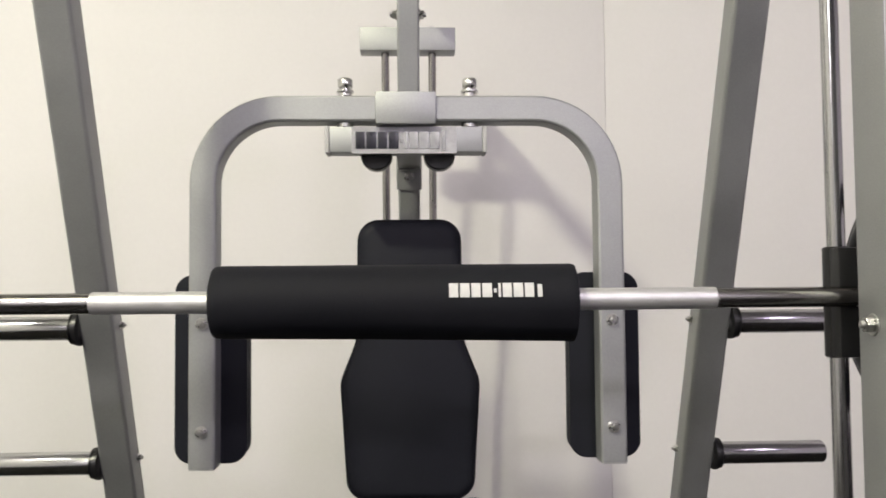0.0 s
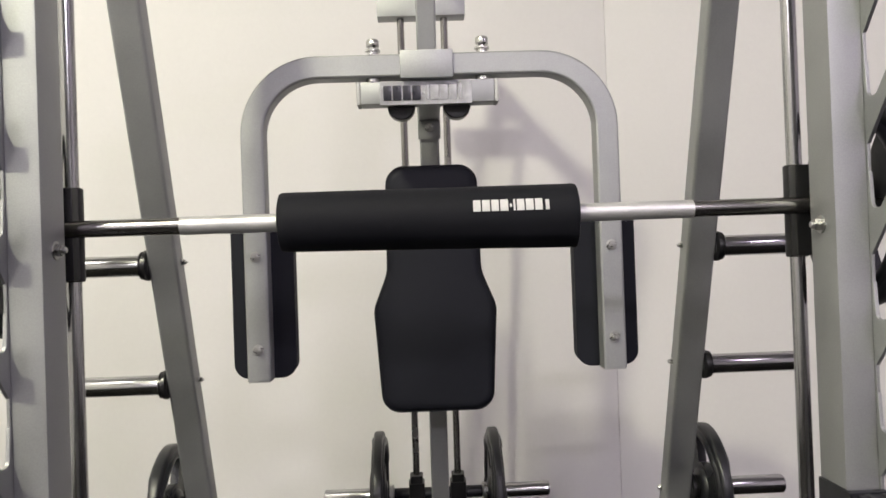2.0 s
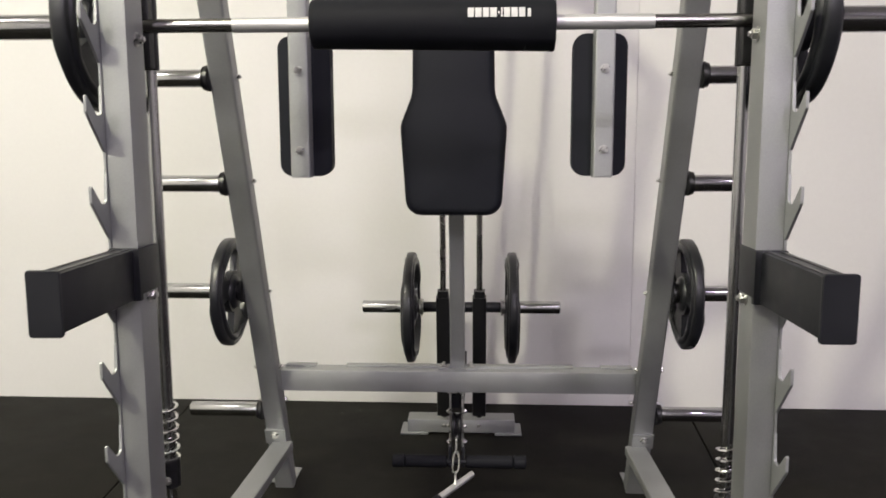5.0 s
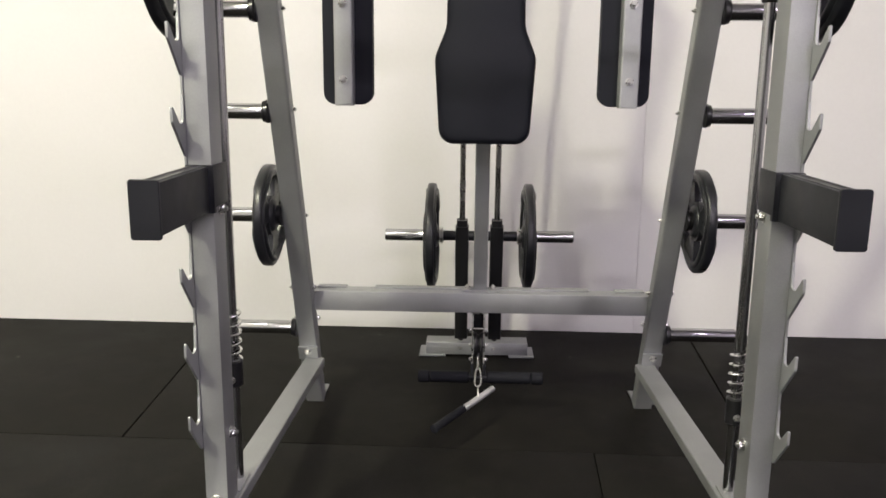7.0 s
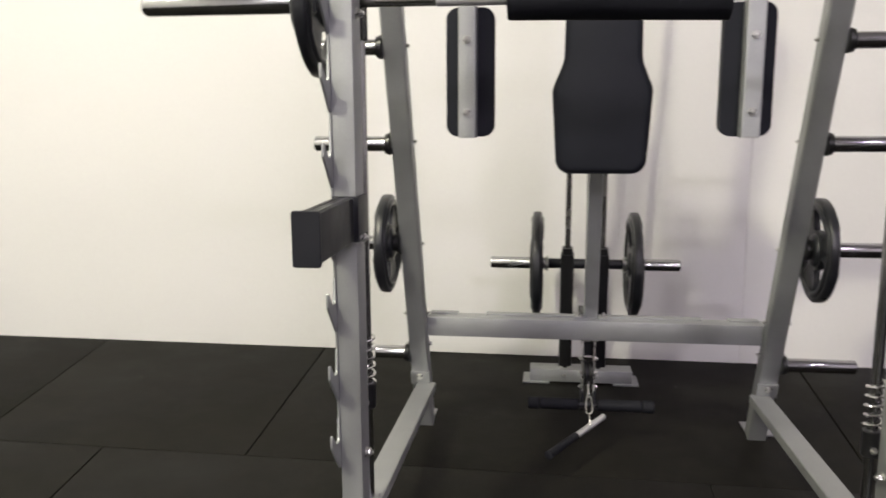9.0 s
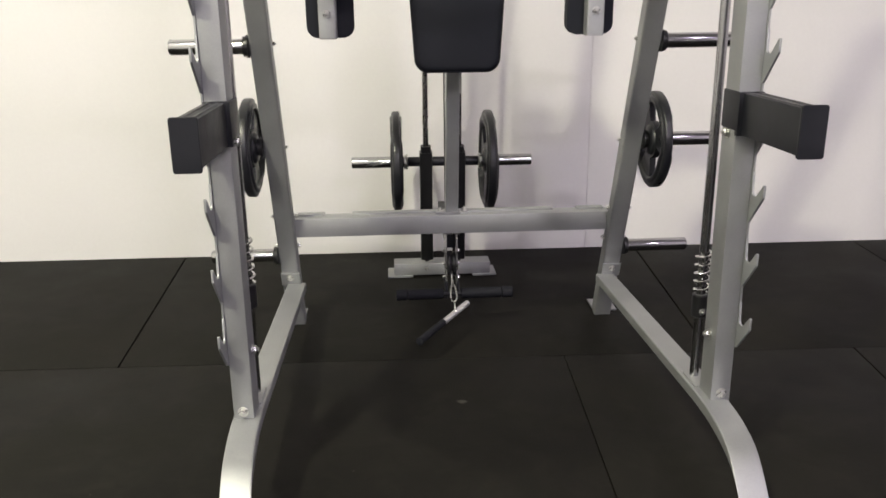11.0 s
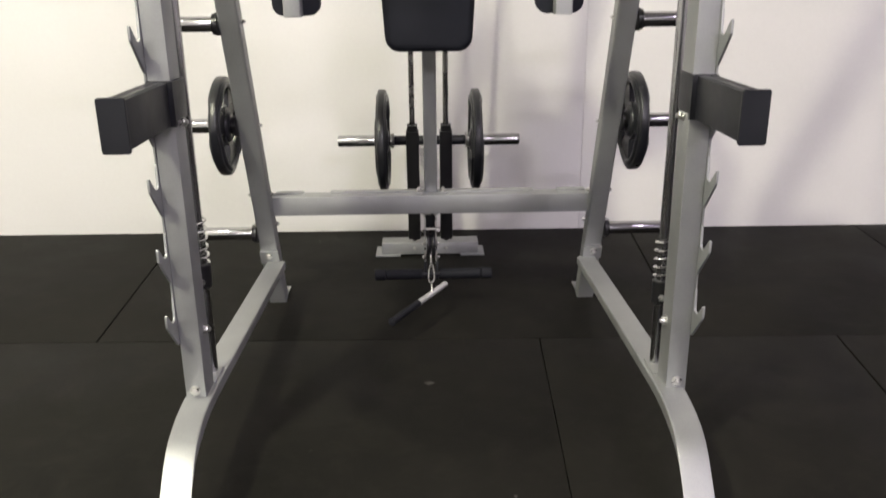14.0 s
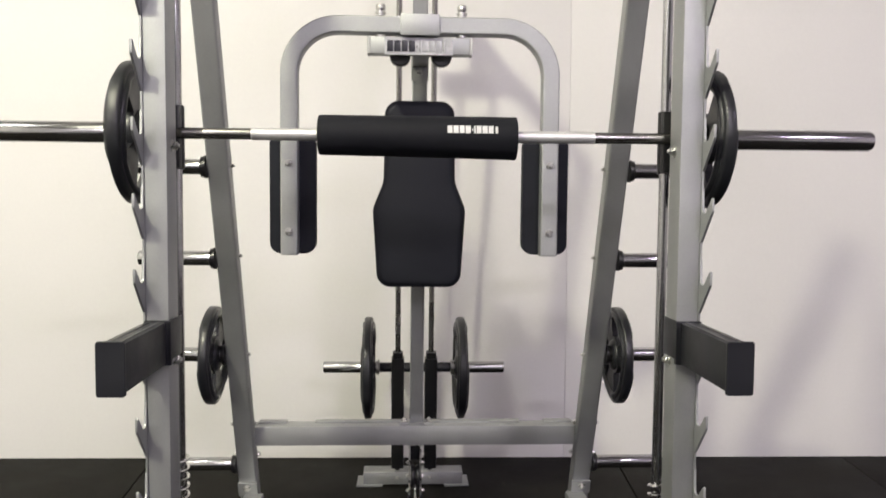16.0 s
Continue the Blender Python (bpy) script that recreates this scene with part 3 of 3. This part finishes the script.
cushion(bm, shape, lambda u, v, d: Vector((u, 0.708 + d, v)), [(0, 0.020), (0.0025, 0.011), (0.008, 0.004), (0.016, 0.0), (0.045, 0.0), (0.05, 0.003)])
rest = part("back_pad", bm, VINYL, gym, "black vinyl back pad, waisted outline")
bm = bmesh.new()
loop = [Vector((p.x, 0.7215, p.y)) for p in shape]
tube(bm, loop + loop[:1], 0.0022, 6)
part("piping", bm, VINYL, rest)
bm = bmesh.new()
cushion(bm, fillet([(u * 0.93 + MX, 1.34 + (v - 1.34) * 0.96, r) for u, v, r in OUT], 4), lambda u, v, d: Vector((u, 0.758 + d, v)), [(0, 0), (0.012, 0)])
part("backing_board", bm, BLACK, rest)
for z in (1.15, 1.52):
    bm = bmesh.new()
    box(bm, CX - 0.022, CX + 0.022, 0.770, col_y(z) + 0.006, z - 0.02, z + 0.02, 0.002)
    part("strut", bm, SILVER, rest)

# ---- bar on the guide rods ----
bar = thing("smith_bar", (0, BAR_Y, BAR_Z), "chrome smith bar with knurled hand zones, held on the guide rods", "barbell")
bm = bmesh.new()
rod(bm, (-0.66, BAR_Y, BAR_Z), (0.66, BAR_Y, BAR_Z), 0.0140, 32)
part("shaft", bm, DULL, bar)
for s in (-1, 1):
    bm = bmesh.new()
    rod(bm, (s * 0.10, BAR_Y, BAR_Z), (s * 0.421, BAR_Y, BAR_Z), 0.0150, 32, 0.0008)
    part("grip_zone", bm, KNURL, bar, "knurled matt steel grip zone")
    bm = bmesh.new()
    lathe(bm, [(0.030, 0), (0.034, 0.01), (0.034, 0.025), (0.0255, 0.03), (0.0255, 0.985), (0.022, 1.0), (0.020, 1.0), (0.019, 0.992)],
          (s * 0.658, BAR_Y, BAR_Z), (s * 1.124, BAR_Y, BAR_Z), 36)
    part("sleeve", bm, CHROME, bar, "chrome plate sleeve")
    bm = bmesh.new()
    rod(bm, (s * ROD_X, ROD_Y, 1.400), (s * ROD_X, ROD_Y, 1.556), 0.0185, 28, 0.002)
    box(bm, *sorted((s * 0.594, s * 0.627)), 0.006, ROD_Y, 1.402, 1.554, 0.003)
    part("slide_bearing", bm, PLASTIC, bar, "black plastic slide bearing")

roll = thing("bar_pad", (MX, BAR_Y, BAR_Z - 0.048), "black foam bar pad with white print, wrapped round the bar", "bar pad")
bm = bmesh.new()
lathe(bm, [(0.0145, 0.006), (0.030, 0.001), (0.0425, 0), (0.0465, 0.003), (0.0482, 0.010), (0.0485, 0.03), (0.0485, 0.5), (0.0485, 0.97), (0.0487, 0.988), (0.0475, 0.997), (0.0435, 1), (0.030, 0.999), (0.0145, 0.994)],
      (-0.259, BAR_Y, BAR_Z), (0.226, BAR_Y, BAR_Z), 48)
for v in bm.verts:  # slight sag of the split along the underside
    a = math.atan2(v.co.z - BAR_Z, -(v.co.y - BAR_Y))
    if -1.9 < a < -1.2 and (v.co - Vector((v.co.x, BAR_Y, BAR_Z))).length > 0.02:
        v.co.z -= 0.004 * (0.5 + 0.5 * math.sin(8 * v.co.x + 1.2))
    if v.co.x > 0.15 and -2.3 < a < -0.6:
        v.co.z -= 0.007 * (v.co.x - 0.15) / 0.076
foam = part("foam", bm, FOAM, roll)


def print_block(x0, x1, z0, z1):
    bm = bmesh.new()
    R = 0.0489
    a0, a1 = (math.asin((z - BAR_Z) / R) for z in (z0, z1))
    rows = []
    for rr in (R, R + 0.0006):
        rows.append([[bm.verts.new((x, BAR_Y - rr * math.cos(a), BAR_Z + rr * math.sin(a))) for x in (x0, x1)] for a in (a0 + (a1 - a0) * k / 4 for k in range(5))])
    for k in range(4):
        for r in rows:
            bm.faces.new((r[k][0], r[k][1], r[k + 1][1], r[k + 1][0]))
        for j in (0, 1):
            bm.faces.new((rows[0][k][j], rows[1][k][j], rows[1][k + 1][j], rows[0][k + 1][j]))
    for k in (0, 4):
        bm.faces.new((rows[0][k][0], rows[0][k][1], rows[1][k][1], rows[1][k][0]))
    return bm


x = 0.054
for w in (0.0142, 0.0148, 0.0142, 0.0150, 0.006, 0.0056, 0.0142, 0.0148, 0.0142):
    tall = abs(w - 0.006) > 1e-5
    part("print", print_block(x, x + w - 0.0024, 1.4905 if tall else 1.4965, 1.5085 if tall else 1.5015), PRINT, foam)
    x += w
part("print", print_block(x + 0.0025, x + 0.0085, 1.4905, 1.5065), PRINT, foam)


# ---- weight plates ----
def polar_web(bm, r0, r1, h, seg=72):
    """A flat web round the x axis, pierced by three long grips."""
    radii = [r0 + (r1 - r0) * k / 6 for k in range(7)]

    def open_at(i, j):
        a = (i + 0.5) / seg * 360 % 120
        return 24 < a < 96 and 2 <= j <= 5

    grid = {}

    def vert(i, j, sgn):
        key = (i % seg, j, sgn)
        if key not in grid:
            a = 2 * math.pi * i / seg
            grid[key] = bm.verts.new((sgn * h, radii[j] * math.sin(a), radii[j] * math.cos(a)))
        return grid[key]
    for i in range(seg):
        for j in range(6):
            if open_at(i, j):
                continue
            for sgn in (-1, 1):
                bm.faces.new([vert(i, j, sgn), vert(i + 1, j, sgn), vert(i + 1, j + 1, sgn), vert(i, j + 1, sgn)])
            for (di, dj), (p, q) in (((-1, 0), ((0, 0), (0, 1))), ((1, 0), ((1, 0), (1, 1))), ((0, -1), ((0, 0), (1, 0))), ((0, 1), ((0, 1), (1, 1)))):
                jj = j + dj
                if jj < 0 or jj > 5 or open_at((i + di) % seg, jj):
                    a, b = (i + p[0], j + p[1]), (i + q[0], j + q[1])
                    bm.faces.new([vert(*a, -1), vert(*b, -1), vert(*b, 1), vert(*a, 1)])
    return bm


def weight_plate(name, R, half, label, group):
    plate = thing(name, (0, 0, 0), label, "weight plate", group)
    bm = bmesh.new()
    prof = [(R * 0.80, -half * 0.85), (R * 0.82, -half * 0.98), (R * 0.87, -half), (R * 0.90, -half * 0.90), (R * 0.915, -half * 0.70), (R * 0.97, -half * 0.66), (R * 0.993, -half * 0.54), (R, -half * 0.35),
            (R, half * 0.35), (R * 0.993, half * 0.54), (R * 0.97, half * 0.66), (R * 0.915, half * 0.70), (R * 0.90, half * 0.90), (R * 0.87, half), (R * 0.82, half * 0.98), (R * 0.80, half * 0.85), (R * 0.775, half * 0.3), (R * 0.775, -half * 0.3)]
    seg = 72
    def thick(i):
        """Full thickness along the three grips, thinner between them, with short ramps."""
        a = (i * 360 / seg) % 120
        return 0.84 + 0.16 * min(max((38 - abs(a - 60)) / 5, 0), 1)

    rings = [[bm.verts.new((h * thick(i), r * math.sin(a), r * math.cos(a))) for i in range(seg) for a in (2 * math.pi * i / seg,)] for r, h in prof]
    for a, b in zip(rings, rings[1:] + rings[:1]):
        for i in range(seg):
            bm.faces.new((a[i], a[(i + 1) % seg], b[(i + 1) % seg], b[i]))
    part("rim", bm, RUBBER, plate)
    bm = bmesh.new()
    polar_web(bm, 0.030, R * 0.80, half * 0.45)
    part("web", bm, RUBBER, plate)
    bm = bmesh.new()
    for sgn in (-1, 1):
        prof2 = [(0.0262, 0), (0.0262, sgn * half * 0.92), (0.045, sgn * half * 0.92), (0.052, sgn * half * 0.7), (0.056, sgn * half * 0.4), (0.056, 0)]
        rings = [[bm.verts.new((h, r * math.sin(a), r * math.cos(a))) for a in (2 * math.pi * i / 40 for i in range(40))] for r, h in prof2]
        for a, b in zip(rings, rings[1:]):
            for i in range(40):
                bm.faces.new((a[i], a[(i + 1) % 40], b[(i + 1) % 40], b[i]))
    part("hub", bm, RUBBER, plate)
    return plate


small = weight_plate("weight_plate", 0.171, 0.024, "black rubber-coated tri-grip weight plate", "weight plates")
y3 = post_y(PEGS[2]) + 0.020
small.matrix_basis = pose(-0.697, BAR_Y, BAR_Z - 0.0012, 20, 0, 0)
copy_thing(small, pose(0.700, BAR_Y, BAR_Z - 0.0012, -62, 0, 180))
copy_thing(small, pose(-0.7125, y3, PEGS[2] - 0.0016, 75, 0, 0))
copy_thing(small, pose(0.7125, y3, PEGS[2] - 0.0016, 40, 0, 180))
large = weight_plate("weight_plate", 0.2275, 0.027, "larger black rubber-coated tri-grip weight plate", "weight plates")
large.matrix_basis = pose(-0.2068, PIN_Y, PIN_Z - 0.001, 30, 0, 0)
copy_thing(large, pose(0.2065, PIN_Y, PIN_Z - 0.001, 70, 0, 180))


# ---- safety arms ----
def safety(s):
    arm = thing("safety_arm", (s * 0.622, -0.07, 0.94), "black steel safety spotter arm clamped on the upright", "safety arm", "safety arms")
    bm = bmesh.new()
    box(bm, *sorted((s * 0.598, s * 0.648)), -0.408, -0.1295, 0.947, 1.046, 0.005)
    part("tube", bm, BLACK, arm)
    bm = bmesh.new()
    shape = fillet([(s * 0.594, 0.942, 0.006), (s * 0.651, 0.942, 0.006), (s * 0.651, 1.052, 0.006), (s * 0.594, 1.052, 0.006)], 5)
    cushion(bm, shape, lambda u, v, d: Vector((u, -0.416 + d, v)), [(0, 0.0015), (0.0015, 0), (0.0065, 0), (0.0075, 0.001)])
    part("end_plate", bm, BLACK, arm)
    bm = bmesh.new()
    box(bm, *sorted((s * 0.588, s * 0.6485)), -0.1292, -0.1145, 0.945, 1.048, 0.002)
    box(bm, *sorted((s * 0.5875, s * 0.5935)), -0.1292, -0.034, 0.957, 1.048, 0.002)
    part("clamp", bm, BLACK, arm)
    for x in (0.611, 0.635):
        bm = bmesh.new()
        box(bm, *sorted((s * (x - 0.004), s * (x + 0.004))), -0.404, -0.134, 1.0455, 1.0475, 0.0006)
        part("wear_strip", bm, PLASTIC, arm)
    return arm


for s in (-1, 1):
    safety(s).location.x += 1.5 * FRONT

# ---- unidentified dark round object on the mats, shaped as a dumbbell ----
bell = thing("dumbbell", (-2.23, 0.42, 0), "unidentified dark round object on the mats, given a dumbbell's shape", "dumbbell")
bm = bmesh.new()
rod(bm, (-2.31, 0.45, 0.062), (-2.15, 0.39, 0.062), 0.0145, 20)
part("handle", bm, CHROME, bell, "chrome handle")
for p0, p1 in (((-2.155, 0.392, 0.062), (-2.078, 0.363, 0.062)), ((-2.305, 0.448, 0.062), (-2.382, 0.477, 0.062))):
    bm = bmesh.new()
    lathe(bm, [(0.030, 0), (0.056, 0.03), (0.061, 0.12), (0.062, 0.22), (0.062, 0.82), (0.058, 0.94), (0.048, 1.0), (0.034, 1.0), (0.032, 0.96)], p0, p1, 36)
    part("head", bm, BLACK, bell)

# ---- pull handle on the low cable ----
grip = thing("pull_handle", (-0.05, 0.80, 0.0), "short steel pull handle with a black rubber grip", "pull handle")
A, B = Vector((0.052, 0.965, 0.131)), Vector((-0.147, 0.637, 0.115))
way = B - A
bm = bmesh.new()
rod(bm, A, A + way * 0.56, 0.0112, 20)
part("shank", bm, KNURL, grip, "bare steel shank")
bm = bmesh.new()
lathe(bm, [(0.0115, 0), (0.0135, 0.02), (0.0130, 0.3), (0.0137, 0.6), (0.0132, 0.93), (0.0150, 0.95), (0.0150, 0.99), (0.012, 1)], A + way * 0.52, B, 20)
part("sleeve", bm, FOAM, grip)
hold = A + way * 0.27
bm = bmesh.new()
top_of = Vector((-0.003, 1.028, 0.212))
axis = (hold + Vector((0, 0, 0.012))) - top_of
q = axis.normalized().to_track_quat("Z", "Y").to_matrix()
for mid, wide, tall, turn in ((0.14, 0.0085, 0.014, 80), (0.47, 0.0115, 0.046, 25), (0.86, 0.0085, 0.020, 95)):
    z = Matrix.Rotation(radians(turn), 3, "Z")
    ring = [top_of + axis * mid + q @ (z @ Vector((wide * math.copysign(abs(math.sin(a)) ** 0.6, math.sin(a)) * (1.0 + 0.25 * math.cos(a)), 0, tall * math.cos(a))))
            for a in (2 * math.pi * j / 32 for j in range(33))]
    tube(bm, ring, 0.0030, 10)
tube(bm, [top_of + Vector((0, 0.02, 0.03)), top_of + Vector((0, 0.008, 0.012)), top_of + axis * 0.10], 0.004, 8)
part("snap_hook", bm, ZINC, grip, "zinc snap hook and chain links")
bm = bmesh.new()
tube(bm, [hold + Vector((0.0, -0.014, 0.0)), hold + Vector((0, 0, 0.020)), hold + Vector((0, 0.014, 0.0))], 0.004, 8)
part("eye", bm, ZINC, grip)

# ---- rubber mats ----
ROWS = [  # near and far edge with their slants, joints as place at the near edge, slant and half gap
    (0.742, -0.022, 2.29, -0.012, ((-4.65, -0.1, 0.002), (-3.48, -0.1, 0.002), (-2.335, -0.15, 0.0025), (-1.240, -0.055, 0.003), (0.940, 0.077, 0.0035), (2.12, 0.09, 0.002), (3.3, 0.05, 0.002), (4.5, 0, 0.002))),
    (-0.450, -0.013, 0.742, -0.022, ((-4.1, -0.1, 0.002), (-2.85, -0.1, 0.002), (-1.653, -0.118, 0.0028), (0.332, 0.05, 0.0014), (1.340, 0.125, 0.0032), (2.5, 0.1, 0.002), (3.7, 0.05, 0.002), (4.8, 0, 0.002))),
    (-1.60, 0, -0.450, -0.013, ((-4.1, 0, 0.002), (-3.1, 0, 0.002), (-2.12, 0, 0.002), (-1.13, 0, 0.002), (-0.128, -0.005, 0.0004), (0.775, 0.085, 0.0022), (1.86, 0.05, 0.002), (2.86, 0, 0.002), (3.9, 0, 0.002))),
    (-2.75, 0, -1.60, 0, tuple((-4.6 + 1.2 * k, 0, 0.002) for k in range(8))),
    (-3.90, 0, -2.75, 0, tuple((-4.1 + 1.2 * k, 0, 0.002) for k in range(8))),
]
JOINT = 0.0016
rnd = random.Random(4)
for y0, tilt0, y1, tilt1, joints in ROWS:
    for (x0, lean0, gap0), (x1, lean1, gap1) in zip(((-9.0, 0, 0),) + joints, joints + ((9.0, 0, 0),)):
        bm = bmesh.new()
        box(bm, 0.0, 1.0, 0.0, 1.0, -0.03, 0.0, 0)
        for v in bm.verts:
            u, w = v.co.x, v.co.y
            x = x0 + gap0 if u < 0.5 else x1 - gap1
            lean = lean0 if u < 0.5 else lean1
            near, far = y0 + tilt0 * x + JOINT, y1 + tilt1 * x - JOINT
            y = near if w < 0.5 else far
            v.co.x, v.co.y = x + lean * (y - y0), y
        bmesh.ops.bevel(bm, geom=list(bm.edges), offset=0.0026, segments=2, affect="EDGES", profile=0.6)
        lift = rnd.uniform(-0.0010, 0.0)
        for v in bm.verts:
            v.co.z += lift
        part("rubber_mat", bm, MAT, floor)
bm = bmesh.new()
box(bm, -9.0, 9.0, -12.0, -3.905, -0.03, -0.001, 0)
part("far_matting", bm, MAT, floor)["kind"] = "stuff"
# crumbs of paper and plaster on the mats
for x, y, r in ((-0.016, 0.40, 0.016), (-0.48, 1.98, 0.006), (-0.56, 1.93, 0.005), (0.42, 1.70, 0.006), (0.20, -0.22, 0.005), (0.79, 0.36, 0.003), (-0.33, -0.63, 0.004), (-2.05, 1.55, 0.007), (1.15, -0.38, 0.006), (0.95, -0.36, 0.004)):
    bm = bmesh.new()
    ring = [Vector((x + r * rnd.uniform(0.6, 1.2) * math.cos(a), y + r * rnd.uniform(0.5, 1.0) * math.sin(a))) for a in (2 * math.pi * k / 9 for k in range(9))]
    cushion(bm, ring, lambda u, v, d: Vector((u, v, d)), [(-0.001, 0), (0.0012, 0.0004)])
    solid("paper_crumb", bm, SMUDGE if r > 0.009 else CRUMB, "tiny pale scrap lying on the rubber mats", "scrap", "floor scraps")
